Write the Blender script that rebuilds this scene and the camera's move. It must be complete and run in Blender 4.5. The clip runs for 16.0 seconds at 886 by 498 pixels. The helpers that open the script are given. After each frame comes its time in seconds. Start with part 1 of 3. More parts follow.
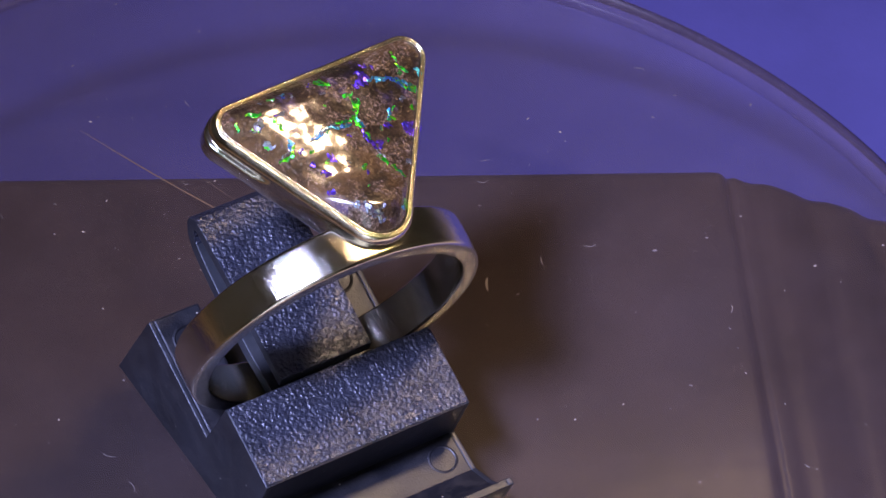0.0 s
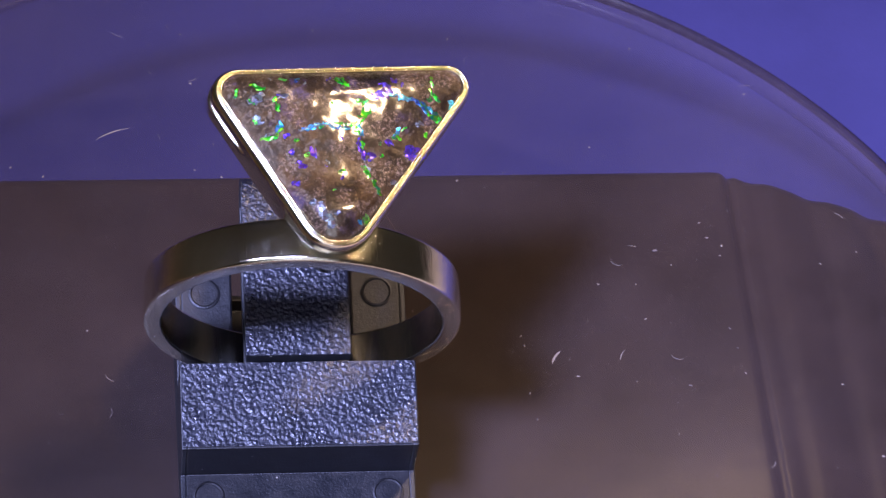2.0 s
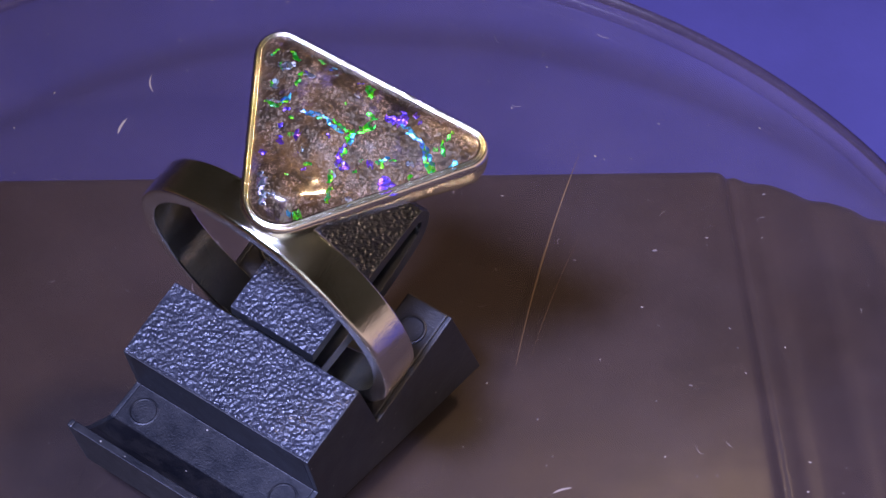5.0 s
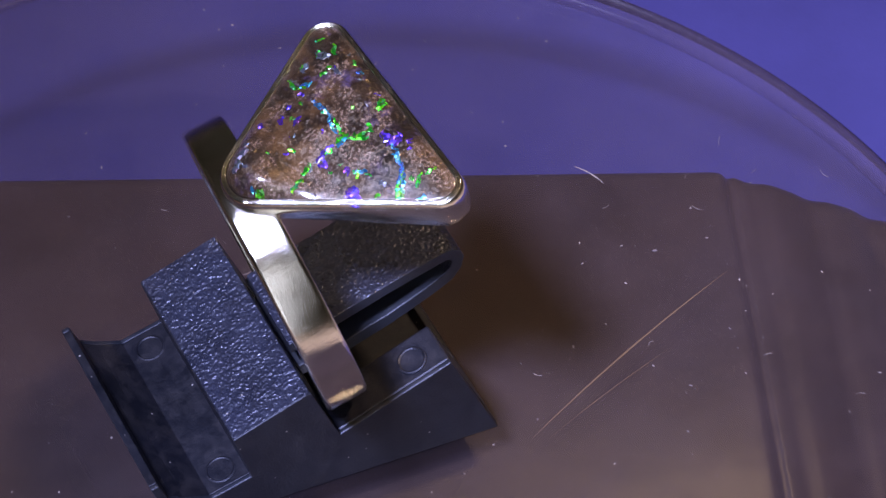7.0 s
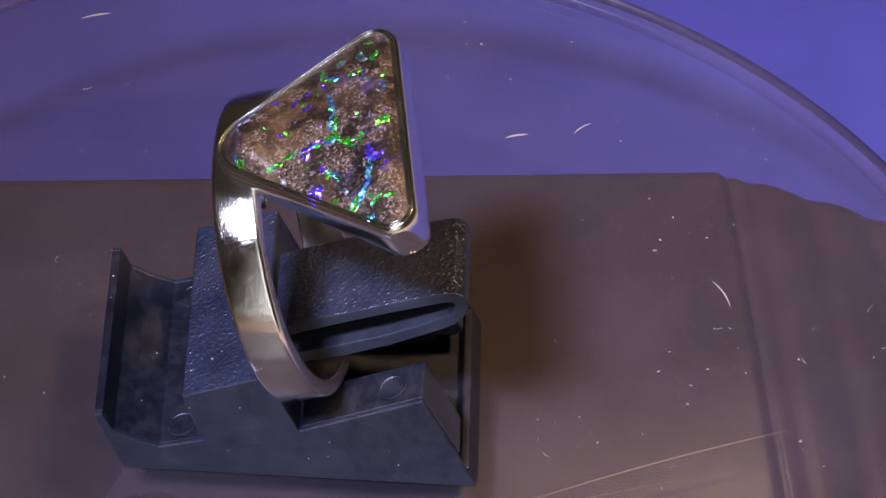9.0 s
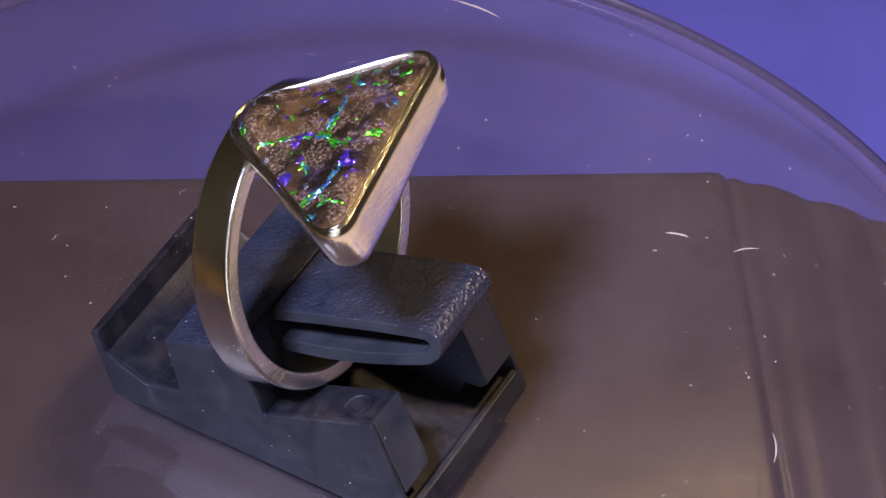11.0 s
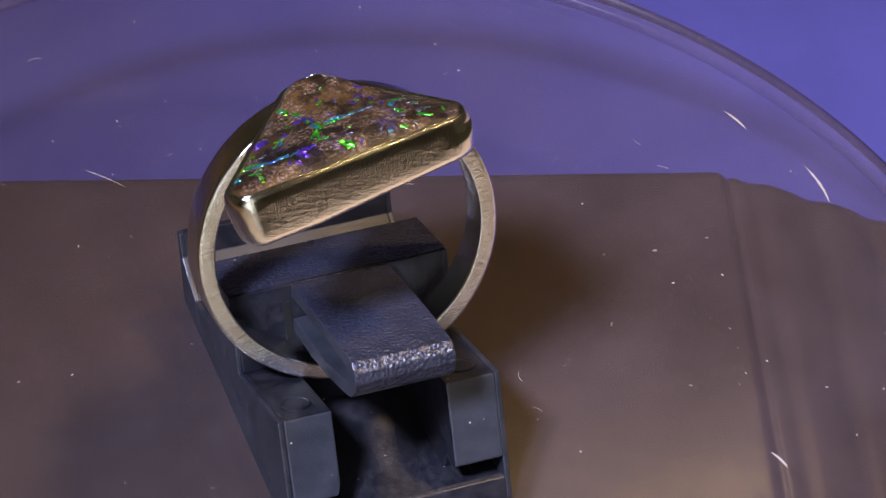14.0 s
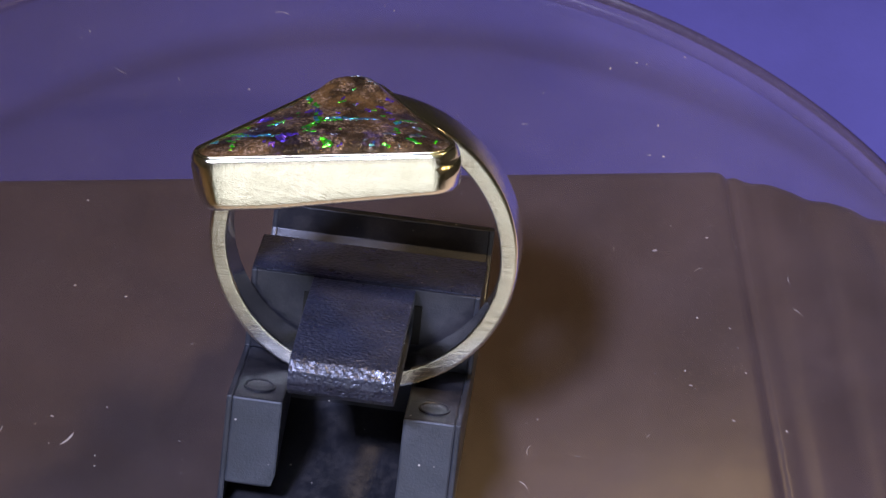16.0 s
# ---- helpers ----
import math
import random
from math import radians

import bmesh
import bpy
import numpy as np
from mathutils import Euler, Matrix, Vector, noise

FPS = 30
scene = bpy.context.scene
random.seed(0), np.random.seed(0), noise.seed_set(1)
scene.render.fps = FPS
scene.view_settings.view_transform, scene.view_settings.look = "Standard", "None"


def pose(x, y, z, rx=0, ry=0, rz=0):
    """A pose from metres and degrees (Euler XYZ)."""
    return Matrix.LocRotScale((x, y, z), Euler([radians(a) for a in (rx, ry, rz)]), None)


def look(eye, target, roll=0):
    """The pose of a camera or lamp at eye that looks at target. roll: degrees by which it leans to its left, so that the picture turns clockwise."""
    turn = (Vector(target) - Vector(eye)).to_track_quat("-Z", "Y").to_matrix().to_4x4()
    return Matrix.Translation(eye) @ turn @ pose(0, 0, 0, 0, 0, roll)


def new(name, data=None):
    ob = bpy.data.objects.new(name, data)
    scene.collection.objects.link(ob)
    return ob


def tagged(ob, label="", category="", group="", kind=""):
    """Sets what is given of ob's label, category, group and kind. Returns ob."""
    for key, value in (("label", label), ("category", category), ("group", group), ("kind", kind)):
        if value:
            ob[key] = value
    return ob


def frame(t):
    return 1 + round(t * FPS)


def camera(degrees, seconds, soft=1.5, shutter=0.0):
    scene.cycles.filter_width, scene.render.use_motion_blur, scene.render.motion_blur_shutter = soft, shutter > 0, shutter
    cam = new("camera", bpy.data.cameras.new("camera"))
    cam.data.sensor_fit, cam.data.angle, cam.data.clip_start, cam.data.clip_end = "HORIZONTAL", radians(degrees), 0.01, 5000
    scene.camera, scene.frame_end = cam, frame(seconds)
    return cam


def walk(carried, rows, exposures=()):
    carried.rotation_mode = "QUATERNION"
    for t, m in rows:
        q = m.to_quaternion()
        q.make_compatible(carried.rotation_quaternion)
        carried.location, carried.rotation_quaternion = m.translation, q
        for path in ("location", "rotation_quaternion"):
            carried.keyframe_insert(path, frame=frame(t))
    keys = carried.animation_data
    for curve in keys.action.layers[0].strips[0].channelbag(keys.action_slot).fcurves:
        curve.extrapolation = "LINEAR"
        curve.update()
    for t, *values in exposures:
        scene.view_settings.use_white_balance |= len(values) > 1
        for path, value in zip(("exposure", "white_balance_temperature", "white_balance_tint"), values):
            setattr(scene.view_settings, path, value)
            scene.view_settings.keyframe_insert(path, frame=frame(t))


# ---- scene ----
cam = camera(12.77, 16.0, soft=1.35)
EYE = look((0, -0.1791, 0.200), (0.00764, 0.00936, 0.00666), 4.87)
walk(cam, [(0.0, EYE), (16.0, EYE)], exposures=[(0.0, -0.16, 6500, 10), (4.2, -0.1, 6500, 10), (6.5, -0.16, 6500, 10), (9.0, 0.14, 6900, 6), (12.5, 0.27, 7700, 1), (15.4, 0.26, 7650, -4), (16.0, 0.08, 7650, -4)])

TURN0, RATE = 33.0, 13.68          # the turntable's first angle and its degrees a second, clockwise from above
DISC = -0.6                        # height of the turntable plate's upper face, millimetres
BOX = -4.0                         # height of the turntable box's top
TABLE = -20.0                      # height of the table

# ---------------------------------------------------------------- light
world = bpy.data.worlds.new("room_air")
scene.world = world
world.use_nodes = True
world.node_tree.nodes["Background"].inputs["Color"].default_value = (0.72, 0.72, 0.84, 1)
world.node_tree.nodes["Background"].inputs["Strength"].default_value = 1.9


def lamp(name, at, aim, size, watts, colour):
    data = bpy.data.lights.new(name, "AREA")
    data.shape, data.size, data.energy, data.color = "DISK", size, watts, colour
    ob = new(name, data)
    ob.matrix_world = look(at, aim)
    return ob


def spot(name, at, aim, radius, beam, watts, colour):
    data = bpy.data.lights.new(name, "SPOT")
    data.shadow_soft_size, data.spot_size, data.spot_blend, data.energy, data.color = radius, radians(beam), 0.9, watts, colour
    ob = new(name, data)
    ob.matrix_world = look(at, aim)
    return ob


spot("desk_lamp_cool", (-0.166, -0.222, 0.45), (0.175, -0.01, 0), 0.042, 50, 36.5, (0.56, 0.59, 1.0))
lamp("desk_lamp_warm", (0.075, 0.034, 0.205), (0.01, 0, 0), 0.026, 0.28, (1.0, 0.68, 0.40))


# ---------------------------------------------------------------- materials
def material(name):
    m = bpy.data.materials.new(name)
    m.use_nodes = True
    nt = m.node_tree
    return m, nt, nt.nodes["Principled BSDF"]


def node(nt, kind, **values):
    n = nt.nodes.new(kind)
    for k, v in values.items():
        n.inputs[k.replace("_", " ")].default_value = v
    return n


def coords(nt):
    return nt.nodes.new("ShaderNodeTexCoord").outputs["Object"]


def noise_tex(nt, scale, detail=4.0, rough=0.6, vec=None):
    n = node(nt, "ShaderNodeTexNoise", Scale=scale, Detail=detail, Roughness=rough)
    nt.links.new(vec if vec is not None else coords(nt), n.inputs["Vector"])
    return n


def ramp(nt, fac, stops):
    n = nt.nodes.new("ShaderNodeValToRGB")
    r = n.color_ramp
    while len(r.elements) < len(stops):
        r.elements.new(0.5)
    for e, (p, c) in zip(r.elements, stops):
        e.position = p
        e.color = (*c, 1) if len(c) == 3 else c
    nt.links.new(fac, n.inputs["Fac"])
    return n.outputs["Color"]


def grey(v):
    return (v, v, v)


def bump(nt, height, strength, dist, normal=None):
    b = node(nt, "ShaderNodeBump", Strength=strength, Distance=dist)
    nt.links.new(height, b.inputs["Height"])
    if normal is not None:
        nt.links.new(normal, b.inputs["Normal"])
    return b.outputs["Normal"]


def mix(nt, fac, a, b):
    n = nt.nodes.new("ShaderNodeMix")
    n.data_type = "RGBA"
    for sock, v in ((n.inputs["Factor"], fac), (n.inputs["A"], a), (n.inputs["B"], b)):
        if isinstance(v, bpy.types.NodeSocket):
            nt.links.new(v, sock)
        elif isinstance(v, tuple):
            sock.default_value = (*v, 1)
        else:
            sock.default_value = v
    return n.outputs["Result"]


def mat_plastic(name, base, rough, grain=0.0, gloss=0.5, dust=0.05):
    """Black moulded plastic, smooth or with a leather grain, a little dusty."""
    m, nt, p = material(name)
    big = noise_tex(nt, 260.0, 5)
    ground = ramp(nt, big.outputs["Fac"], [(0.3, tuple(c * 0.6 for c in base)), (0.7, tuple(c * 1.4 for c in base))])
    cells = node(nt, "ShaderNodeTexVoronoi", Scale=1500.0)
    nt.links.new(coords(nt), cells.inputs["Vector"])
    one = nt.nodes.new("ShaderNodeSeparateColor")
    nt.links.new(cells.outputs["Color"], one.inputs["Color"])
    rare = ramp(nt, one.outputs["Green"], [(0.90, grey(0)), (0.93, grey(1))])
    near = ramp(nt, cells.outputs["Distance"], [(0.07, grey(1)), (0.13, grey(0))])
    spot_mask = nt.nodes.new("ShaderNodeMath")
    spot_mask.operation = "MULTIPLY"
    nt.links.new(rare, spot_mask.inputs[0])
    nt.links.new(near, spot_mask.inputs[1])
    haze = ramp(nt, noise_tex(nt, 620.0, 8, 0.8).outputs["Fac"], [(0.44, grey(0)), (0.70, grey(dust))])
    nt.links.new(mix(nt, spot_mask.outputs[0], mix(nt, haze, ground, (0.26, 0.22, 0.21)), (0.45, 0.42, 0.42)), p.inputs["Base Color"])
    nt.links.new(ramp(nt, noise_tex(nt, 620.0, 6, 0.7).outputs["Fac"], [(0.3, grey(rough - 0.10)), (0.75, grey(rough + 0.12))]), p.inputs["Roughness"])
    p.inputs["Specular IOR Level"].default_value = gloss
    p.inputs["Specular Tint"].default_value = (0.74, 0.79, 1.0, 1)
    fine = bump(nt, noise_tex(nt, 6000.0, 3).outputs["Fac"], 0.5, 0.00005)
    fine = bump(nt, noise_tex(nt, 420.0, 4, 0.6).outputs["Fac"], 0.12, 0.0002, fine)
    if grain:
        warp = noise_tex(nt, 900.0, 3, 0.6)
        push = nt.nodes.new("ShaderNodeVectorMath")
        push.operation = "MULTIPLY_ADD"
        push.inputs[1].default_value = (0.0006,) * 3
        nt.links.new(warp.outputs["Color"], push.inputs[0])
        nt.links.new(coords(nt), push.inputs[2])
        pebbles = node(nt, "ShaderNodeTexVoronoi", Scale=3200.0)
        pebbles.feature = "SMOOTH_F1"
        pebbles.inputs["Smoothness"].default_value = 0.35
        nt.links.new(push.outputs[0], pebbles.inputs["Vector"])
        hills = ramp(nt, pebbles.outputs["Distance"], [(0.10, grey(1)), (0.70, grey(0))])
        folds = noise_tex(nt, 2500.0, 3, 0.5)
        folds.inputs["Distortion"].default_value = 1.2
        fine = bump(nt, hills, grain, 0.00013, bump(nt, folds.outputs["Fac"], 0.4, 0.00022, fine))
    nt.links.new(fine, p.inputs["Normal"])
    return m


def mat_silver(name, low, high, scratches):
    """Polished silver with fine scratches, dull patches and a soft unevenness."""
    m, nt, p = material(name)
    p.inputs["Metallic"].default_value = 1.0
    nt.links.new(ramp(nt, noise_tex(nt, 350.0, 5).outputs["Fac"], [(0.3, (0.83, 0.795, 0.69)), (0.7, (0.96, 0.935, 0.85))]), p.inputs["Base Color"])
    mp = node(nt, "ShaderNodeMapping", Scale=(0.6, 9.0, 0.8), Rotation=(0.3, 0.5, 0.2))
    nt.links.new(coords(nt), mp.inputs["Vector"])
    cross = node(nt, "ShaderNodeMapping", Scale=(8.0, 0.7, 1.1), Rotation=(0.9, 0.2, 0.7))
    nt.links.new(coords(nt), cross.inputs["Vector"])
    nt.links.new(ramp(nt, noise_tex(nt, 650.0, 7, 0.72).outputs["Fac"], [(0.34, grey(low)), (0.68, grey(high))]), p.inputs["Roughness"])
    wave = bump(nt, noise_tex(nt, 260.0, 2, 0.4).outputs["Fac"], 0.24, 0.0003)
    fine = bump(nt, noise_tex(nt, 900.0, 4, 0.75, mp.outputs["Vector"]).outputs["Fac"], scratches, 0.00006, wave)
    fine = bump(nt, noise_tex(nt, 800.0, 4, 0.75, cross.outputs["Vector"]).outputs["Fac"], scratches, 0.00006, fine)
    nt.links.new(fine, p.inputs["Normal"])
    return m


def flake_normal(nt, scale, amount):
    """Small facets, each tilted its own way."""
    v = node(nt, "ShaderNodeTexVoronoi", Scale=scale)
    nt.links.new(coords(nt), v.inputs["Vector"])
    sub = nt.nodes.new("ShaderNodeVectorMath")
    sub.operation = "SUBTRACT"
    sub.inputs[1].default_value = (0.5, 0.5, 0.5)
    nt.links.new(v.outputs["Color"], sub.inputs[0])
    mul = nt.nodes.new("ShaderNodeVectorMath")
    mul.operation = "MULTIPLY_ADD"
    mul.inputs[1].default_value = (amount,) * 3
    nt.links.new(sub.outputs[0], mul.inputs[0])
    geo = nt.nodes.new("ShaderNodeNewGeometry")
    nt.links.new(geo.outputs["Normal"], mul.inputs[2])
    nor = nt.nodes.new("ShaderNodeVectorMath")
    nor.operation = "NORMALIZE"
    nt.links.new(mul.outputs[0], nor.inputs[0])
    return nor.outputs[0], v


def mat_opal(name, cols, rough=0.3):
    """Fire opal: tilted facets of coloured sheen under a polished skin."""
    m, nt, p = material(name)
    nrm, v = flake_normal(nt, 3800.0, 0.85)
    sep = nt.nodes.new("ShaderNodeSeparateColor")
    nt.links.new(v.outputs["Color"], sep.inputs["Color"])
    nt.links.new(ramp(nt, sep.outputs["Red"], [(i / max(1, len(cols) - 1), c) for i, c in enumerate(cols)]), p.inputs["Base Color"])
    p.inputs["Metallic"].default_value = 0.85
    p.inputs["Roughness"].default_value = rough
    p.inputs["Coat Weight"].default_value = 1.0
    p.inputs["Coat Roughness"].default_value = 0.12
    nt.links.new(nrm, p.inputs["Normal"])
    grains = noise_tex(nt, 3600.0, 4, 0.7)
    nt.links.new(ramp(nt, grains.outputs["Fac"], [(0.37, grey(0)), (0.47, grey(1))]), p.inputs["Alpha"])
    return m


def mat_stone():
    """Brown ironstone matrix with pale speckled clusters and faint violet films, polished."""
    m, nt, p = material("boulder_stone")
    big = noise_tex(nt, 230.0, 6, 0.62)
    base = ramp(nt, big.outputs["Fac"], [(0.36, (0.006, 0.004, 0.004)), (0.46, (0.018, 0.011, 0.008)), (0.57, (0.046, 0.028, 0.017)), (0.68, (0.022, 0.015, 0.014))])
    patch = ramp(nt, noise_tex(nt, 460.0, 4, 0.55).outputs["Fac"], [(0.50, grey(0.03)), (0.55, grey(1))])
    spk = ramp(nt, noise_tex(nt, 5200.0, 4, 0.75).outputs["Fac"], [(0.50, grey(0)), (0.64, grey(1))])
    both = nt.nodes.new("ShaderNodeMath")
    both.operation = "MULTIPLY"
    nt.links.new(patch, both.inputs[0])
    nt.links.new(spk, both.inputs[1])
    film = ramp(nt, noise_tex(nt, 420.0, 5, 0.7).outputs["Fac"], [(0.55, grey(0)), (0.65, grey(0.6))])
    col = mix(nt, film, base, (0.10, 0.07, 0.19))
    gold = ramp(nt, noise_tex(nt, 190.0, 4, 0.55).outputs["Fac"], [(0.48, grey(0)), (0.60, grey(0.6))])
    col = mix(nt, gold, col, (0.115, 0.063, 0.026))
    pits = ramp(nt, noise_tex(nt, 780.0, 4, 0.6).outputs["Fac"], [(0.40, grey(0.8)), (0.50, grey(0))])
    col = mix(nt, pits, col, (0.007, 0.005, 0.004))
    col = mix(nt, both.outputs[0], col, (0.27, 0.19, 0.15))
    nt.links.new(col, p.inputs["Base Color"])
    p.inputs["Roughness"].default_value = 0.30
    p.inputs["Specular IOR Level"].default_value = 0.6
    p.inputs["Specular Tint"].default_value = (1.0, 0.80, 0.58, 1)
    p.inputs["Coat Weight"].default_value = 1.0
    p.inputs["Coat IOR"].default_value = 1.95
    p.inputs["Coat Roughness"].default_value = 0.15
    facets, cells = flake_normal(nt, 7000.0, 0.5)
    h = bump(nt, noise_tex(nt, 1700.0, 6, 0.7).outputs["Fac"], 0.6, 0.00014, facets)
    nt.links.new(h, p.inputs["Normal"])
    nt.links.new(bump(nt, noise_tex(nt, 280.0, 2, 0.5).outputs["Fac"], 0.32, 0.00034), p.inputs["Coat Normal"])
    return m


def mat_clear():
    """Clear acrylic sheet: light goes through, the faces mirror a little."""
    m, nt, p = material("clear_acrylic")
    out = nt.nodes["Material Output"]
    nt.nodes.remove(p)
    tr = nt.nodes.new("ShaderNodeBsdfTransparent")
    tr.inputs["Color"].default_value = (0.97, 0.965, 0.975, 1)
    gl = node(nt, "ShaderNodeBsdfGlossy", Roughness=0.02)
    mx = nt.nodes.new("ShaderNodeMixShader")
    mx.inputs[0].default_value = 0.075
    nt.links.new(tr.outputs[0], mx.inputs[1])
    nt.links.new(gl.outputs[0], mx.inputs[2])
    film = nt.nodes.new("ShaderNodeBsdfDiffuse")
    film.inputs["Color"].default_value = (0.56, 0.45, 0.58, 1)
    smear = nt.nodes.new("ShaderNodeMixShader")
    nt.links.new(ramp(nt, noise_tex(nt, 55.0, 7, 0.7).outputs["Fac"], [(0.30, grey(0.010)), (0.75, grey(0.036))]), smear.inputs[0])
    nt.links.new(mx.outputs[0], smear.inputs[1])
    nt.links.new(film.outputs[0], smear.inputs[2])
    nt.links.new(smear.outputs[0], out.inputs["Surface"])
    return m


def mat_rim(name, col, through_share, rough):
    """The plate's edge: the milky or dark look light gives clear acrylic is put into the colour."""
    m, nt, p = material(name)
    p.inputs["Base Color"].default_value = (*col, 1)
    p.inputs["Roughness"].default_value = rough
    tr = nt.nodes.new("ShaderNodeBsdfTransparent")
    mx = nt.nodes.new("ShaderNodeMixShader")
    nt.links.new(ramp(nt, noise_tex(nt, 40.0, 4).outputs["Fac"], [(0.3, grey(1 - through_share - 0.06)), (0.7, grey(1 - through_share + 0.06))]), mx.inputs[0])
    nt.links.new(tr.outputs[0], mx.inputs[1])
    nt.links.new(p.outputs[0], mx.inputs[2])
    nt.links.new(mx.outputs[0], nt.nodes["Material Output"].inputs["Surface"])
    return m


def mat_box():
    m, nt, p = material("brown_plastic")
    nt.links.new(ramp(nt, noise_tex(nt, 70.0, 6, 0.65).outputs["Fac"], [(0.3, (0.023, 0.015, 0.0115)), (0.7, (0.050, 0.032, 0.024))]), p.inputs["Base Color"])
    nt.links.new(ramp(nt, noise_tex(nt, 240.0, 5).outputs["Fac"], [(0.3, grey(0.34)), (0.7, grey(0.44))]), p.inputs["Roughness"])
    p.inputs["Specular IOR Level"].default_value = 0.3
    nt.links.new(bump(nt, noise_tex(nt, 60.0, 3).outputs["Fac"], 0.15, 0.0006), p.inputs["Normal"])
    return m


def mat_cloth():
    m, nt, p = material("blue_card")
    n1 = noise_tex(nt, 45.0, 6, 0.65)
    nt.links.new(ramp(nt, n1.outputs["Fac"], [(0.3, (0.033, 0.032, 0.165)), (0.7, (0.046, 0.044, 0.222))]), p.inputs["Base Color"])
    p.inputs["Roughness"].default_value = 0.75
    nt.links.new(bump(nt, noise_tex(nt, 1500.0, 4).outputs["Fac"], 0.3, 0.0001), p.inputs["Normal"])
    return m


def mat_plain(name, col, rough=0.8):
    m, nt, p = material(name)
    nt.links.new(ramp(nt, noise_tex(nt, 6.0, 5).outputs["Fac"], [(0.3, tuple(c * 0.85 for c in col)), (0.7, tuple(min(1, c * 1.1) for c in col))]), p.inputs["Base Color"])
    p.inputs["Roughness"].default_value = rough
    return m


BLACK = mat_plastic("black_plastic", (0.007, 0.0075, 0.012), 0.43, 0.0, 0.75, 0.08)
# one plastic: base raised for lit matt fronts, lowered for shaded sides
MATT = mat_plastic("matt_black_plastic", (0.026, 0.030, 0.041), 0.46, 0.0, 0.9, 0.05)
SIDES = mat_plastic("side_plastic_shaded", (0.016, 0.0185, 0.027), 0.42, 0.0, 0.9, 0.07)
GRAIN = mat_plastic("grained_black_plastic", (0.024, 0.027, 0.047), 0.32, 0.52, 1.0, 0.02)
SILVER = mat_silver("silver", 0.04, 0.17, 0.27)
BRUSHED = mat_silver("worn_silver", 0.10, 0.26, 0.6)
STONE = mat_stone()
GREEN = mat_opal("green_opal", [(0.02, 0.55, 0.05), (0.05, 0.9, 0.03), (0.25, 0.8, 0.02), (0.02, 0.6, 0.35)])
BLUE = mat_opal("blue_opal", [(0.03, 0.30, 0.75), (0.10, 0.65, 0.75), (0.08, 0.18, 0.9), (0.20, 0.75, 0.6)])
VIOLET = mat_opal("violet_opal", [(0.18, 0.05, 0.75), (0.10, 0.07, 0.9), (0.30, 0.12, 0.7)])
PALE = mat_opal("pale_opal_and_glint", [(0.16, 0.16, 0.25), (0.19, 0.26, 0.29), (0.23, 0.19, 0.27)], 0.45)
CLEAR = mat_clear()
# pale band and dark line of the clear rim, painted as two tones
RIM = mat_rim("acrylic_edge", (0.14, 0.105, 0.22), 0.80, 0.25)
EDGE = mat_rim("acrylic_edge_shade", (0.012, 0.011, 0.025), 0.10, 0.15)
BROWN = mat_box()
DARK = mat_plain("gap_shade", (0.003, 0.003, 0.003), 0.9)
CARD = mat_cloth()
CREAM = mat_plain("cream_paint", (0.64, 0.59, 0.53), 0.5)
WOOD = mat_plain("brown_wood", (0.47, 0.345, 0.22), 0.45)
DUST = mat_plain("pale_dust", (0.32, 0.28, 0.275), 0.9)
# real scratches; the warm tone paints the light they catch
SCRATCH = mat_plain("scratched_acrylic_glint", (0.15, 0.098, 0.064), 0.5)
CURTAIN = mat_plain("olive_wall_paint", (0.32, 0.29, 0.22))
PAINT = mat_plain("wall_paint", (0.47, 0.42, 0.33))


# ---------------------------------------------------------------- building helpers (millimetres)
def part(name, bm, mat, parent=None, label="", smooth=False):
    """One mesh object, built in millimetres, under a thing or a part."""
    bmesh.ops.recalc_face_normals(bm, faces=bm.faces)
    bmesh.ops.scale(bm, vec=(0.001, 0.001, 0.001), verts=bm.verts)
    me = bpy.data.meshes.new(name)
    bm.to_mesh(me)
    bm.free()
    me.materials.append(mat)
    if smooth:
        for f in me.polygons:
            f.use_smooth = True
    ob = new(name, me)
    if parent is not None:
        ob.parent = parent
    if label:
        tagged(ob, label)
    return ob


def soften(bm, width, segments=2, angle=25):
    edges = [e for e in bm.edges if len(e.link_faces) == 2 and e.calc_face_angle(0) > radians(angle)]
    bmesh.ops.bevel(bm, geom=edges, offset=width, segments=segments, profile=0.6, affect="EDGES", clamp_overlap=True)


def extruded(outline, u0, u1, bevel=0.15):
    """A side outline of (v, z) drawn out along u."""
    bm = bmesh.new()
    a = [bm.verts.new((u0, v, z)) for v, z in outline]
    b = [bm.verts.new((u1, v, z)) for v, z in outline]
    bm.faces.new(a)
    bm.faces.new(b)
    for i in range(len(a)):
        j = (i + 1) % len(a)
        bm.faces.new((a[i], a[j], b[j], b[i]))
    bmesh.ops.recalc_face_normals(bm, faces=bm.faces)
    if bevel:
        soften(bm, bevel)
    return bm


def block(x0, x1, y0, y1, z0, z1, bevel=0.1):
    return extruded([(y0, z0), (y1, z0), (y1, z1), (y0, z1)], x0, x1, bevel)


